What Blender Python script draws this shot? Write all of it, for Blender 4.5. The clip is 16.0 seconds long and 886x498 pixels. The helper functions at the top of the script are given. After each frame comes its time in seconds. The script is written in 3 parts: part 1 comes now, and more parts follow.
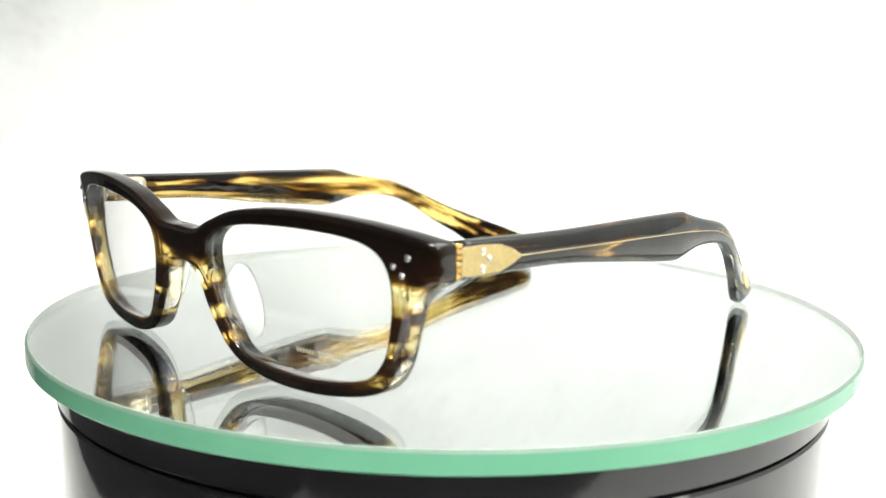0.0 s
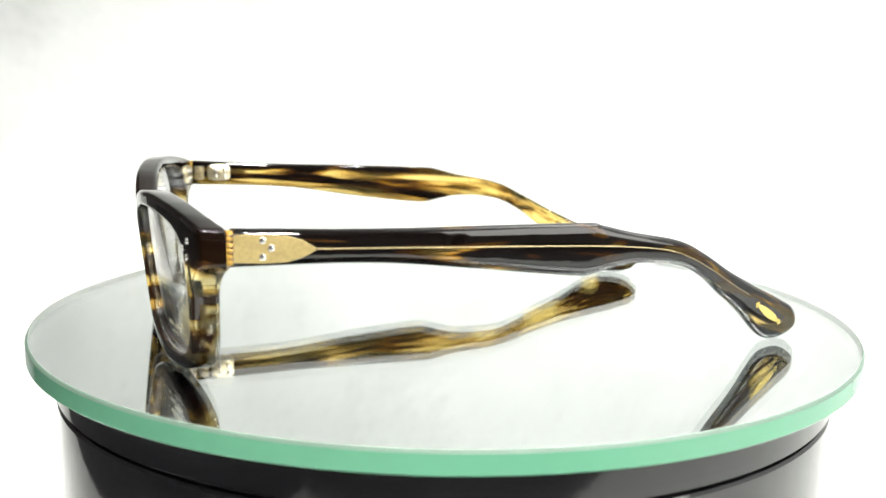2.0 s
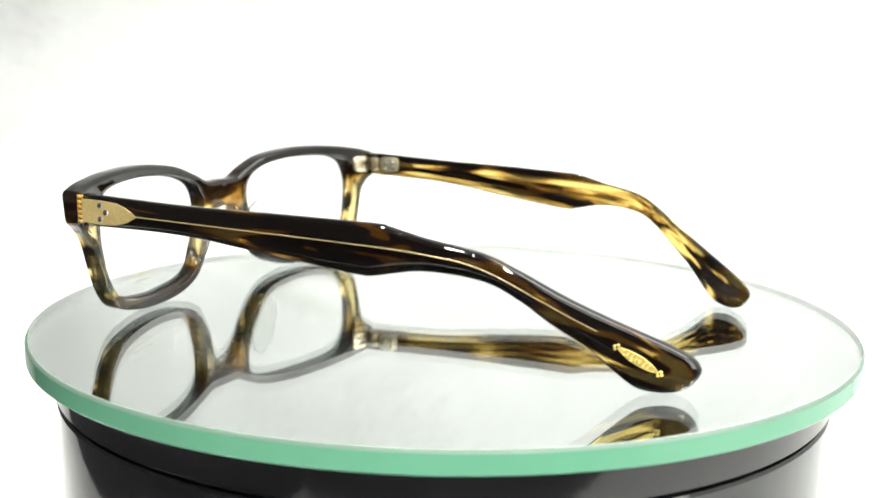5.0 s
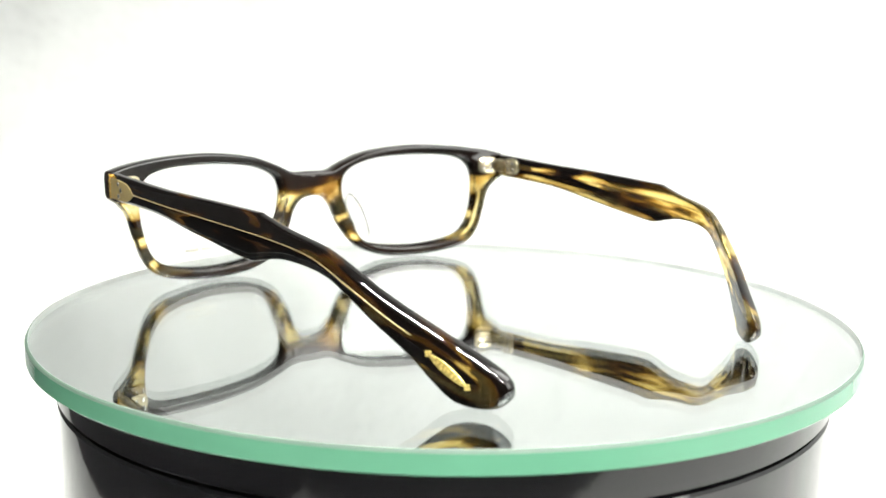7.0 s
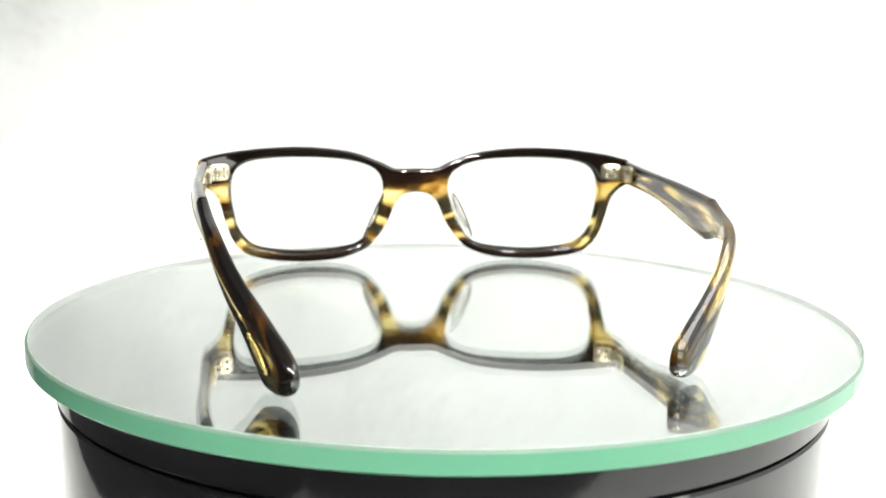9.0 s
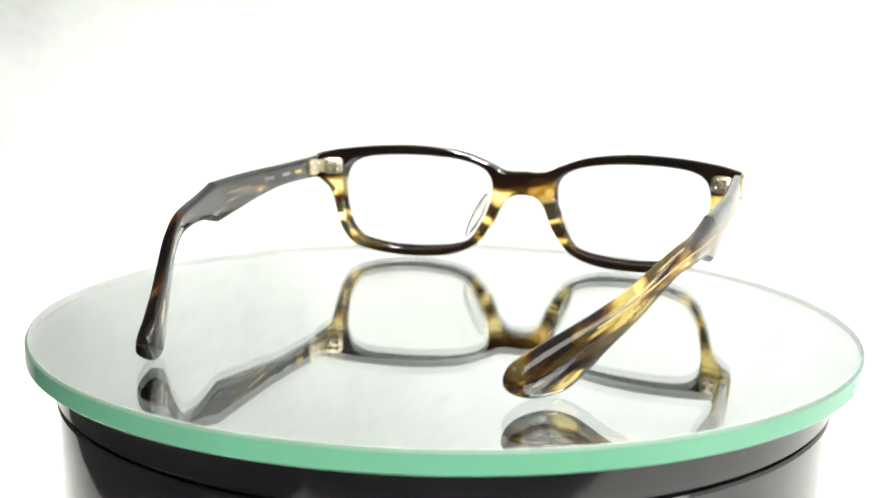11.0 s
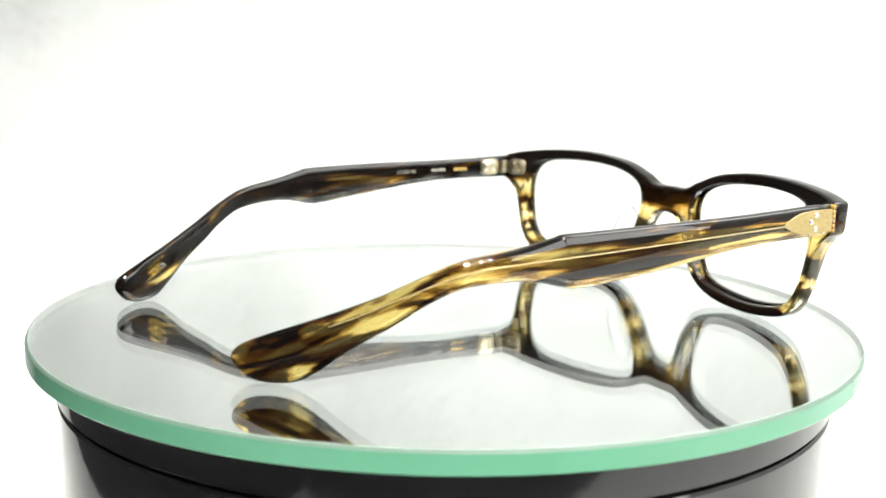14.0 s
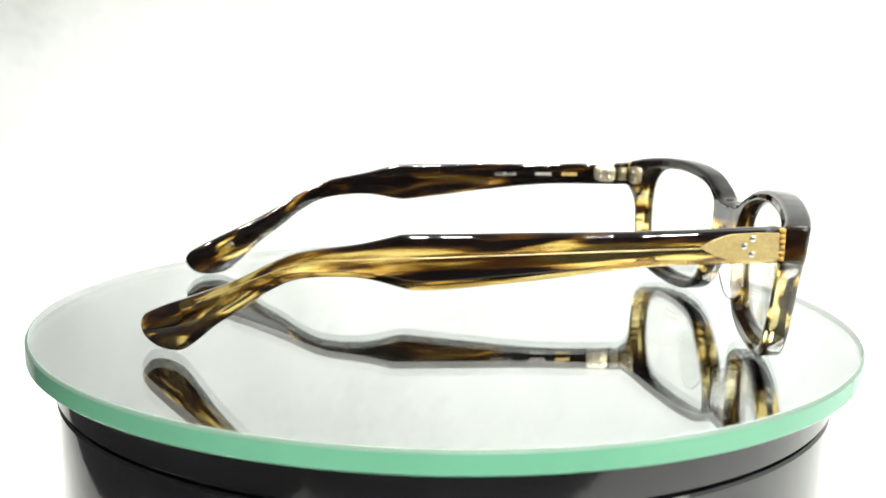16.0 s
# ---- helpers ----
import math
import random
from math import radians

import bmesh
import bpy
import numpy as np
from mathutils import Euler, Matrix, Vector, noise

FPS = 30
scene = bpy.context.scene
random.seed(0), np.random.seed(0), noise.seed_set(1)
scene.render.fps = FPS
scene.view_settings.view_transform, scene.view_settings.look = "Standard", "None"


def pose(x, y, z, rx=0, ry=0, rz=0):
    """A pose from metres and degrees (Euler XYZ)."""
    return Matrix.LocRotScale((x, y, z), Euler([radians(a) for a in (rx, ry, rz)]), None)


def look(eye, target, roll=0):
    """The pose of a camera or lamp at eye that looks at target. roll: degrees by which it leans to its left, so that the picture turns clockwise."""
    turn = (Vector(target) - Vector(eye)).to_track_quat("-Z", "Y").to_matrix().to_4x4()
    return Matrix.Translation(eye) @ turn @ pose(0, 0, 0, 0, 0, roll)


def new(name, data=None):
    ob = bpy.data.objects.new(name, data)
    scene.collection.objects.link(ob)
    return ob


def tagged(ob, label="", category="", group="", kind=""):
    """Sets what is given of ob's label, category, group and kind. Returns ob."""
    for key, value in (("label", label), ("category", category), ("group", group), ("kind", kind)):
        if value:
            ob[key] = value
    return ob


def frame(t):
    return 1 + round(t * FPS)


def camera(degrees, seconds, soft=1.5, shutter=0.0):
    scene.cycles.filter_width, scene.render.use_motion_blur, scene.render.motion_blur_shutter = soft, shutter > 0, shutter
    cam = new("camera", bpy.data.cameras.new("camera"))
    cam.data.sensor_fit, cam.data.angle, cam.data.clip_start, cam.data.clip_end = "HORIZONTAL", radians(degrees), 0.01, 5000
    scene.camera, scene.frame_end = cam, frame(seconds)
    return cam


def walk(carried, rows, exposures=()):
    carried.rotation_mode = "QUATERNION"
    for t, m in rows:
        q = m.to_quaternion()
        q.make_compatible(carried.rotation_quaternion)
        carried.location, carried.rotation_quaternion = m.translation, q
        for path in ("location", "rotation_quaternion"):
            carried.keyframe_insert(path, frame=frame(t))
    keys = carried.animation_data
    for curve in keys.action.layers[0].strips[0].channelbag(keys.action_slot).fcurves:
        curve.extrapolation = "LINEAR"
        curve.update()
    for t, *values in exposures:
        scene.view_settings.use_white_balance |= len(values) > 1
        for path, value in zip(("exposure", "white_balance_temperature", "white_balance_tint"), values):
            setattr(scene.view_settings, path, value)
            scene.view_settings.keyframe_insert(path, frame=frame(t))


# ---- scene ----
# Spectacles on a round mirror that turns on a black display turntable, before a white paper sweep.
# Lengths of the spectacles are in units of U; the mirror's top is z = 0, its axis is the world's z axis.
U = 0.104
SPIN = 13.767          # degrees a second, clockwise from above
START = -46.284        # turn of the spectacles at the start

FRONT_SHIFT = 0.0
FRONT_Y, FRONT_CURVE = 0.318, 0.255   # how far forward the front stands, and how it bows
WIDE, TALL = 1.028, 0.972             # proportions of the spectacles' plan across and upwards
ORIGIN_X, ORIGIN_Y = 0.0186, 0.4389   # where the axis meets the spectacles' plan

cam = camera(44.97, 16.0, soft=1.5)
EYE = Vector((0.0, -2.6742 * U, 0.6305 * U))
AIM = EYE + Vector((-0.002801, 0.984653, -0.174506))
cam.data.dof.use_dof = True
cam.data.dof.focus_distance = 0.25
cam.data.dof.aperture_fstop = 20.0
walk(cam, [(0.0, look(EYE, AIM, 0.982)), (16.0, look(EYE, AIM, 0.982))])

# ---- light ----
world = bpy.data.worlds.new("room_light")
world.use_nodes = True
world.node_tree.nodes["Background"].inputs[0].default_value = (0.9, 0.95, 1.0, 1)
world.node_tree.nodes["Background"].inputs[1].default_value = 0.02
scene.world = world
scene.view_settings.exposure = 0.0


def area_lamp(name, at, aim, sx, sy, watts, colour=(1, 1, 1)):
    data = bpy.data.lights.new(name, "AREA")
    data.shape, data.size, data.size_y, data.energy, data.color = "RECTANGLE", sx, sy, watts, colour
    ob = new(name, data)
    ob.matrix_world = look(at, aim)
    return ob


area_lamp("softbox_light", (0.95, -0.60, 0.60), (0.1, 0.25, 0.0), 0.7, 0.7, 9.2, (1.0, 0.99, 0.945))
# unseen fill lamp, added to brighten the upper paper from the right
area_lamp("upper_paper_fill_light", (0.93, 0.24, 1.35), (0.80, 0.32, 0), 1.0, 0.9, 22.0, (1.0, 1.0, 0.96))
for bulb_at in ((-0.12, -0.36, 0.80), (-0.04, -0.46, 0.82), (0.22, -0.72, 0.85), (0.32, -0.70, 0.84)):
    lamp = bpy.data.lights.new("spot_bulb_light", "AREA")
    lamp.shape, lamp.size, lamp.energy, lamp.spread = "DISK", 0.05, 1.36, radians(67)
    lamp.color = (1.0, 0.985, 0.92)
    bulb = new("spot_bulb_light", lamp)
    bulb.matrix_world = look(bulb_at, (0, 0, 0))


# ---- materials ----
def node_material(name):
    m = bpy.data.materials.new(name)
    m.use_nodes = True
    nt = m.node_tree
    return m, nt, nt.nodes["Principled BSDF"]


def link(nt, a, b):
    nt.links.new(a, b)


def noise_node(nt, coord, scale, stretch=(1, 1, 1), detail=3.0, rough=0.55, shift=(0, 0, 0), distort=0.0):
    mp = nt.nodes.new("ShaderNodeMapping")
    mp.inputs["Scale"].default_value = stretch
    mp.inputs["Location"].default_value = shift
    link(nt, coord, mp.inputs["Vector"])
    n = nt.nodes.new("ShaderNodeTexNoise")
    n.inputs["Scale"].default_value = scale
    n.inputs["Detail"].default_value = detail
    n.inputs["Roughness"].default_value = rough
    n.inputs["Distortion"].default_value = distort
    link(nt, mp.outputs[0], n.inputs["Vector"])
    return n.outputs["Fac"]


def ramp(nt, fac, stops):
    r = nt.nodes.new("ShaderNodeValToRGB")
    els = r.color_ramp.elements
    while len(els) < len(stops):
        els.new(0.5)
    for e, (p, c) in zip(els, stops):
        e.position = p
        e.color = (*c, 1) if isinstance(c, tuple) else (c, c, c, 1)
    link(nt, fac, r.inputs["Fac"])
    return r.outputs["Color"]


def math_node(nt, op, a, b):
    n = nt.nodes.new("ShaderNodeMath")
    n.operation = op
    for i, v in enumerate((a, b)):
        if isinstance(v, (int, float)):
            n.inputs[i].default_value = v
        else:
            link(nt, v, n.inputs[i])
    return n.outputs[0]


def bump(nt, bsdf, height, strength, distance):
    b = nt.nodes.new("ShaderNodeBump")
    b.inputs["Strength"].default_value = strength
    b.inputs["Distance"].default_value = distance
    link(nt, height, b.inputs["Height"])
    link(nt, b.outputs[0], bsdf.inputs["Normal"])


def acetate_shader(nt, bsdf, clear, tone):
    """clear: 0 where the sheet is dark brown and dense, 1 where it is amber and lets light through."""
    col = ramp(nt, clear, [(0.0, (0.0016, 0.0010, 0.0008)), (0.3, (0.035, 0.013, 0.003)),
                           (0.55, (0.33, 0.155, 0.02)), (0.8, (0.74, 0.52, 0.13)), (1.0, tone)])
    link(nt, col, bsdf.inputs["Base Color"])
    trans = ramp(nt, clear, [(0.12, 0.0), (0.4, 0.92), (1.0, 0.98)])
    link(nt, trans, bsdf.inputs["Transmission Weight"])
    bsdf.inputs["IOR"].default_value = 1.49
    bsdf.inputs["Roughness"].default_value = 0.015
    bsdf.inputs["Coat Weight"].default_value = 0.1
    bsdf.inputs["Coat Roughness"].default_value = 0.01
    # hand polish leaves the surface a little wavy
    co = nt.nodes.new("ShaderNodeTexCoord").outputs["Object"]
    bump(nt, bsdf, noise_node(nt, co, 170, (1, 1, 1), 1.0, 0.4), 0.20, 0.0006)


def acetate_front_material():
    m, nt, b = node_material("tortoise_acetate_front")
    co = nt.nodes.new("ShaderNodeTexCoord").outputs["Object"]
    sep = nt.nodes.new("ShaderNodeSeparateXYZ")
    link(nt, co, sep.inputs[0])
    wav = noise_node(nt, co, 42, (1, 1, 0.5), 2.0)
    fine = noise_node(nt, co, 130, (0.4, 1, 4.0), 3.0)
    patch = noise_node(nt, co, 62, (1.2, 1, 0.8), 2.0, shift=(3.1, 0.4, 7.7))
    z = math_node(nt, "DIVIDE", sep.outputs[2], 0.37 * TALL * U)
    z = math_node(nt, "ADD", z, math_node(nt, "MULTIPLY", math_node(nt, "SUBTRACT", wav, 0.5), 0.42))
    z = math_node(nt, "ADD", z, math_node(nt, "MULTIPLY", math_node(nt, "SUBTRACT", fine, 0.5), 0.10))
    bands = ramp(nt, z, [(0.0, 0.02), (0.13, 0.04), (0.16, 0.7), (0.20, 0.8), (0.235, 0.12), (0.32, 0.1),
                         (0.35, 0.8), (0.39, 0.85), (0.42, 0.08), (0.53, 0.12), (0.57, 0.6), (0.68, 0.85),
                         (0.72, 0.35), (0.75, 0.04), (1.0, 0.0)])
    spread = math_node(nt, "MULTIPLY", math_node(nt, "SUBTRACT", patch, 0.5), 1.3)
    face = math_node(nt, "ADD", bands, math_node(nt, "MULTIPLY", spread, bands))
    # the sheet is laminated: its rear layer is clearer below the brow
    x = math_node(nt, "ADD", math_node(nt, "DIVIDE", sep.outputs[0], U * WIDE), ORIGIN_X / WIDE - FRONT_SHIFT)
    y = math_node(nt, "ADD", math_node(nt, "DIVIDE", sep.outputs[1], U), ORIGIN_Y + FRONT_Y - 0.026)
    y = math_node(nt, "SUBTRACT", y, math_node(nt, "MULTIPLY", math_node(nt, "MULTIPLY", x, x), FRONT_CURVE))
    y = math_node(nt, "ADD", y, math_node(nt, "MULTIPLY", math_node(nt, "DIVIDE", sep.outputs[2], U), 0.10))
    rear = ramp(nt, math_node(nt, "ADD", math_node(nt, "MULTIPLY", y, 8.0), math_node(nt, "MULTIPLY", wav, 0.35)), [(0.25, 0.0), (0.32, 1.0)])
    below = ramp(nt, z, [(0.17, 0.0), (0.24, 1.0), (0.66, 1.0), (0.71, 0.0)])
    blobs = ramp(nt, noise_node(nt, co, 95, (1, 1, 1.3), 2.0, 0.5, (1.7, 5.2, 0.6), 0.8), [(0.40, 0.04), (0.47, 1.0)])
    clear = math_node(nt, "MAXIMUM", face, math_node(nt, "MULTIPLY", math_node(nt, "MULTIPLY", rear, below), blobs))
    acetate_shader(nt, b, clear, (0.93, 0.80, 0.40))
    return m


def acetate_temple_material(name, low, high, shift, stretch, swirl, edge):
    m, nt, b = node_material(name)
    co = nt.nodes.new("ShaderNodeTexCoord").outputs["Object"]
    # streaks run along the temple's own line, down the bend
    sep = nt.nodes.new("ShaderNodeSeparateXYZ")
    link(nt, co, sep.inputs[0])
    run = math_node(nt, "DIVIDE", math_node(nt, "ADD", math_node(nt, "DIVIDE", sep.outputs[1], U), ORIGIN_Y + 0.166), 1.34)
    mid = ramp(nt, run, [(0.0, 0.298), (0.35, 0.280), (0.53, 0.268), (0.68, 0.248), (0.76, 0.206), (0.86, 0.128), (1.0, 0.045)])
    off = math_node(nt, "SUBTRACT", sep.outputs[2], math_node(nt, "MULTIPLY", mid, U))
    com = nt.nodes.new("ShaderNodeCombineXYZ")
    link(nt, sep.outputs[0], com.inputs[0])
    link(nt, sep.outputs[1], com.inputs[1])
    link(nt, off, com.inputs[2])
    co = com.outputs[0]
    big = noise_node(nt, co, 100, stretch, 1.5, 0.5, shift, swirl)
    fine = noise_node(nt, co, 230, (1, 0.10, 2.4), 3.0, 0.6, shift, 0.5)
    v = math_node(nt, "ADD", math_node(nt, "MULTIPLY", big, 0.72), math_node(nt, "MULTIPLY", fine, 0.28))
    v = math_node(nt, "SUBTRACT", v, ramp(nt, math_node(nt, "ADD", math_node(nt, "DIVIDE", off, 0.1 * U), 0.5), [(0.54, 0.0), (0.76, edge)]))
    clear = ramp(nt, v, [(low, 0.0), ((low + high) / 2, 0.4), (high, 0.95)])
    acetate_shader(nt, b, clear, (0.88, 0.70, 0.26))
    return m


def plain_material(name, colour, rough, metal=0.0, grain=0.0, scale=300.0, trans=0.0, ior=1.5, stretch=(1, 1, 1)):
    m, nt, b = node_material(name)
    b.inputs["Base Color"].default_value = (*colour, 1)
    b.inputs["Roughness"].default_value = rough
    b.inputs["Metallic"].default_value = metal
    b.inputs["Transmission Weight"].default_value = trans
    b.inputs["IOR"].default_value = ior
    if grain:
        co = nt.nodes.new("ShaderNodeTexCoord").outputs["Object"]
        n = noise_node(nt, co, scale, stretch, 4.0)
        dark = tuple(c * (1 - grain) for c in colour)
        link(nt, ramp(nt, n, [(0.3, dark), (0.7, colour)]), b.inputs["Base Color"])
        link(nt, ramp(nt, n, [(0.3, max(rough - grain * 0.3, 0.0)), (0.7, rough)]), b.inputs["Roughness"])
        bump(nt, b, n, 0.25 * grain, 0.0004)
    return m


def paper_material():
    m, nt, b = node_material("white_backdrop_paper")
    co = nt.nodes.new("ShaderNodeTexCoord").outputs["Object"]
    n = noise_node(nt, co, 7.0, (1, 1, 1), 4.0, 0.6)
    fibre = noise_node(nt, co, 260.0, (1, 1, 1), 2.0)
    link(nt, ramp(nt, n, [(0.3, (0.67, 0.685, 0.675)), (0.7, (0.79, 0.805, 0.795))]), b.inputs["Base Color"])
    b.inputs["Roughness"].default_value = 0.8
    h = math_node(nt, "ADD", n, math_node(nt, "MULTIPLY", fibre, 0.01))
    bump(nt, b, h, 0.5, 0.02)
    return m


ACETATE_FRONT = acetate_front_material()
ACETATE_LEFT = acetate_temple_material("tortoise_acetate_left", 0.525, 0.62, (0.0, 0.6, 0.0), (0.8, 0.26, 1.4), 2.0, 0.09)
ACETATE_RIGHT = acetate_temple_material("tortoise_acetate_right", 0.425, 0.535, (0.31, 0.17, 0.53), (0.5, 0.13, 1.25), 2.4, 0.20)
PAD_CLEAR = plain_material("clear_pad_acetate", (0.95, 0.96, 0.95), 0.01, trans=1.0, ior=1.49)
# amber of the glow at the temple joints, put in as a colour
AMBER = plain_material("amber_joint_glint", (0.62, 0.37, 0.07), 0.05, trans=0.5, ior=1.49)
LENS_CLEAR = plain_material("clear_demo_lens", (1.0, 1.0, 0.995), 0.0, trans=1.0, ior=1.4)
GOLD = plain_material("satin_gold", (0.42, 0.325, 0.14), 0.40, 0.4, 0.28, 1400)
CORE_GOLD = plain_material("gold_core_wire", (0.40, 0.32, 0.17), 0.38, 0.6, 0.2, 900)
STEEL = plain_material("polished_steel", (0.86, 0.85, 0.82), 0.16, 1.0, 0.15, 900)
HINGE_METAL = plain_material("pale_gold_hinge_metal", (0.76, 0.67, 0.46), 0.34, 1.0, 0.25, 700)
EMBLEM_GOLD = plain_material("bright_yellow_gold", (0.88, 0.70, 0.22), 0.3, 0.6, 0.3, 1500)
PRINT_GOLD = plain_material("gold_print", (0.72, 0.52, 0.18), 0.4, 0.6)
EMBLEM_DARK = plain_material("darker_gold", (0.52, 0.39, 0.12), 0.45, 0.5)
PRINT_SILVER = plain_material("silver_print", (0.34, 0.32, 0.28), 0.5, 0.3)
PRINT_GREY = plain_material("pale_lens_print", (0.90, 0.84, 0.64), 0.3, trans=0.96)
MIRROR_GLASS = plain_material("mirror_glass", (0.985, 0.995, 0.99), 0.0, trans=1.0, ior=1.5)
MIRROR_EDGE = plain_material("green_ground_glass_edge", (0.082, 0.232, 0.148), 0.25, 0.0, 0.06, 90)
PALE_WALL = plain_material("pale_inner_wall", (0.86, 0.90, 0.875), 0.6)
# the rim's upper bevel, darker and greyer than its side
MIRROR_BEVEL = plain_material("dark_green_bevel", (0.09, 0.14, 0.11), 0.4, 0.0, 0.1, 90)
SILVER = plain_material("mirror_silver", (0.935, 0.965, 0.96), 0.0, 1.0)
BLACK_GLOSS = plain_material("black_gloss_plastic", (0.013, 0.013, 0.014), 0.09, 0.0, 0.2, 160)
PAPER = paper_material()
TABLE_TOP = plain_material("dark_table_laminate", (0.035, 0.035, 0.037), 0.45, 0.0, 0.2, 40)
ROOM_WALL = plain_material("dim_room_paint", (0.28, 0.28, 0.28), 0.8, 0.0, 0.1, 6)


# ---- mesh helpers ----
def part(name, bm, material, parent=None, label="", smooth=True):
    me = bpy.data.meshes.new(name)
    bmesh.ops.recalc_face_normals(bm, faces=bm.faces)
    if smooth:
        for face in bm.faces:
            face.smooth = True
    bm.to_mesh(me)
    bm.free()
    for m in material if isinstance(material, (list, tuple)) else [material]:
        me.materials.append(m)
    ob = new(name, me)
    ob.parent = parent
    if label:
        tagged(ob, label)
    return ob


def sharpen(ob, degrees=38):
    """Hard edges where faces meet at more than this angle."""
    bm = bmesh.new()
    bm.from_mesh(ob.data)
    for e in bm.edges:
        if len(e.link_faces) == 2 and e.calc_face_angle(0) > radians(degrees):
            e.smooth = False
    bm.to_mesh(ob.data)
    bm.free()
    return ob


def place(x, y, z):
    """A point of the spectacles: x to the wearer's left, y back along the temples, z up; the origin is on the axis."""
    return Vector(((x * WIDE - ORIGIN_X) * U, (y - ORIGIN_Y) * U, z * TALL * U))


def spline(points, per=8, closed=True):
    """Points of a centripetal-like curve through the control points."""
    out, n = [], len(points)
    for i in range(n if closed else n - 1):
        if closed:
            p = [points[(i + k) % n] for k in (-1, 0, 1, 2)]
        else:
            p = [points[min(max(i + k, 0), n - 1)] for k in (-1, 0, 1, 2)]
        p = [Vector(q) for q in p]
        for j in range(per):
            t = j / per
            out.append(0.5 * ((2 * p[1]) + (p[2] - p[0]) * t + (2 * p[0] - 5 * p[1] + 4 * p[2] - p[3]) * t * t
                              + (3 * p[1] - p[0] - 3 * p[2] + p[3]) * t ** 3))
    if not closed:
        out.append(Vector(points[-1]))
    return out


def bridge_rings(bm, rings, closed_path=False, caps=True):
    rows = [[bm.verts.new(p) for p in ring] for ring in rings]
    n = len(rows[0])
    last = len(rows) if closed_path else len(rows) - 1
    for i in range(last):
        a, b = rows[i], rows[(i + 1) % len(rows)]
        for j in range(n):
            bm.faces.new((a[j], a[(j + 1) % n], b[(j + 1) % n], b[j]))
    if caps and not closed_path:
        bm.faces.new(rows[0][::-1])
        bm.faces.new(rows[-1])
    return rows


def lathe(bm, profile, steps=128, slots=None):
    """Turn a profile of (radius, z) round the z axis; slots: a material for each stretch of it."""
    rows = []
    for r, z in profile:
        if r < 1e-6:
            rows.append([bm.verts.new((0, 0, z))])
        else:
            rows.append([bm.verts.new((r * math.cos(2 * math.pi * k / steps), r * math.sin(2 * math.pi * k / steps), z))
                         for k in range(steps)])
    for i in range(len(rows) - 1):
        a, b = rows[i], rows[i + 1]
        for k in range(steps):
            q = (k + 1) % steps
            loop = [a[k % len(a)], a[q % len(a)], b[q % len(b)], b[k % len(b)]]
            loop = [v for j, v in enumerate(loop) if v not in loop[:j]]
            face = bm.faces.new(loop)
            if slots:
                face.material_index = slots[i]
    return bm


def rod(bm, a, b, radius, steps=12, dome=0.0):
    """A round bar from a to b, with slightly rounded ends."""
    a, b = Vector(a), Vector(b)
    d = (b - a).normalized()
    s = d.orthogonal().normalized()
    q = d.cross(s)
    length = (b - a).length
    rings = []
    e = dome or radius * 0.25
    for along, r in ((0, radius - e), (e, radius), (length - e, radius), (length, radius - e)):
        rings.append([a + d * along + (s * math.cos(2 * math.pi * k / steps) + q * math.sin(2 * math.pi * k / steps)) * r
                      for k in range(steps)])
    bridge_rings(bm, rings)


def slab(bm, outline, normal, depth, lip=0.0):
    """A plate with the given outline (points in order), thickened along normal, its front edge drawn in by lip."""
    normal = Vector(normal).normalized()
    mid = sum(outline, Vector()) / len(outline)
    rings = [list(outline), [p + normal * (depth - lip) for p in outline]]
    if lip:
        rings.append([p + normal * depth + (mid - p).normalized() * lip for p in outline])
    bridge_rings(bm, rings)


def box(bm, at, size, lip=0.0004):
    made = bmesh.ops.create_cube(bm, size=1, matrix=Matrix.Translation(at) @ Matrix.Diagonal((*size, 1)))
    if lip:
        edges = {e for v in made["verts"] for e in v.link_edges}
        bmesh.ops.bevel(bm, geom=list(edges), offset=lip, segments=2, affect="EDGES", profile=0.5)


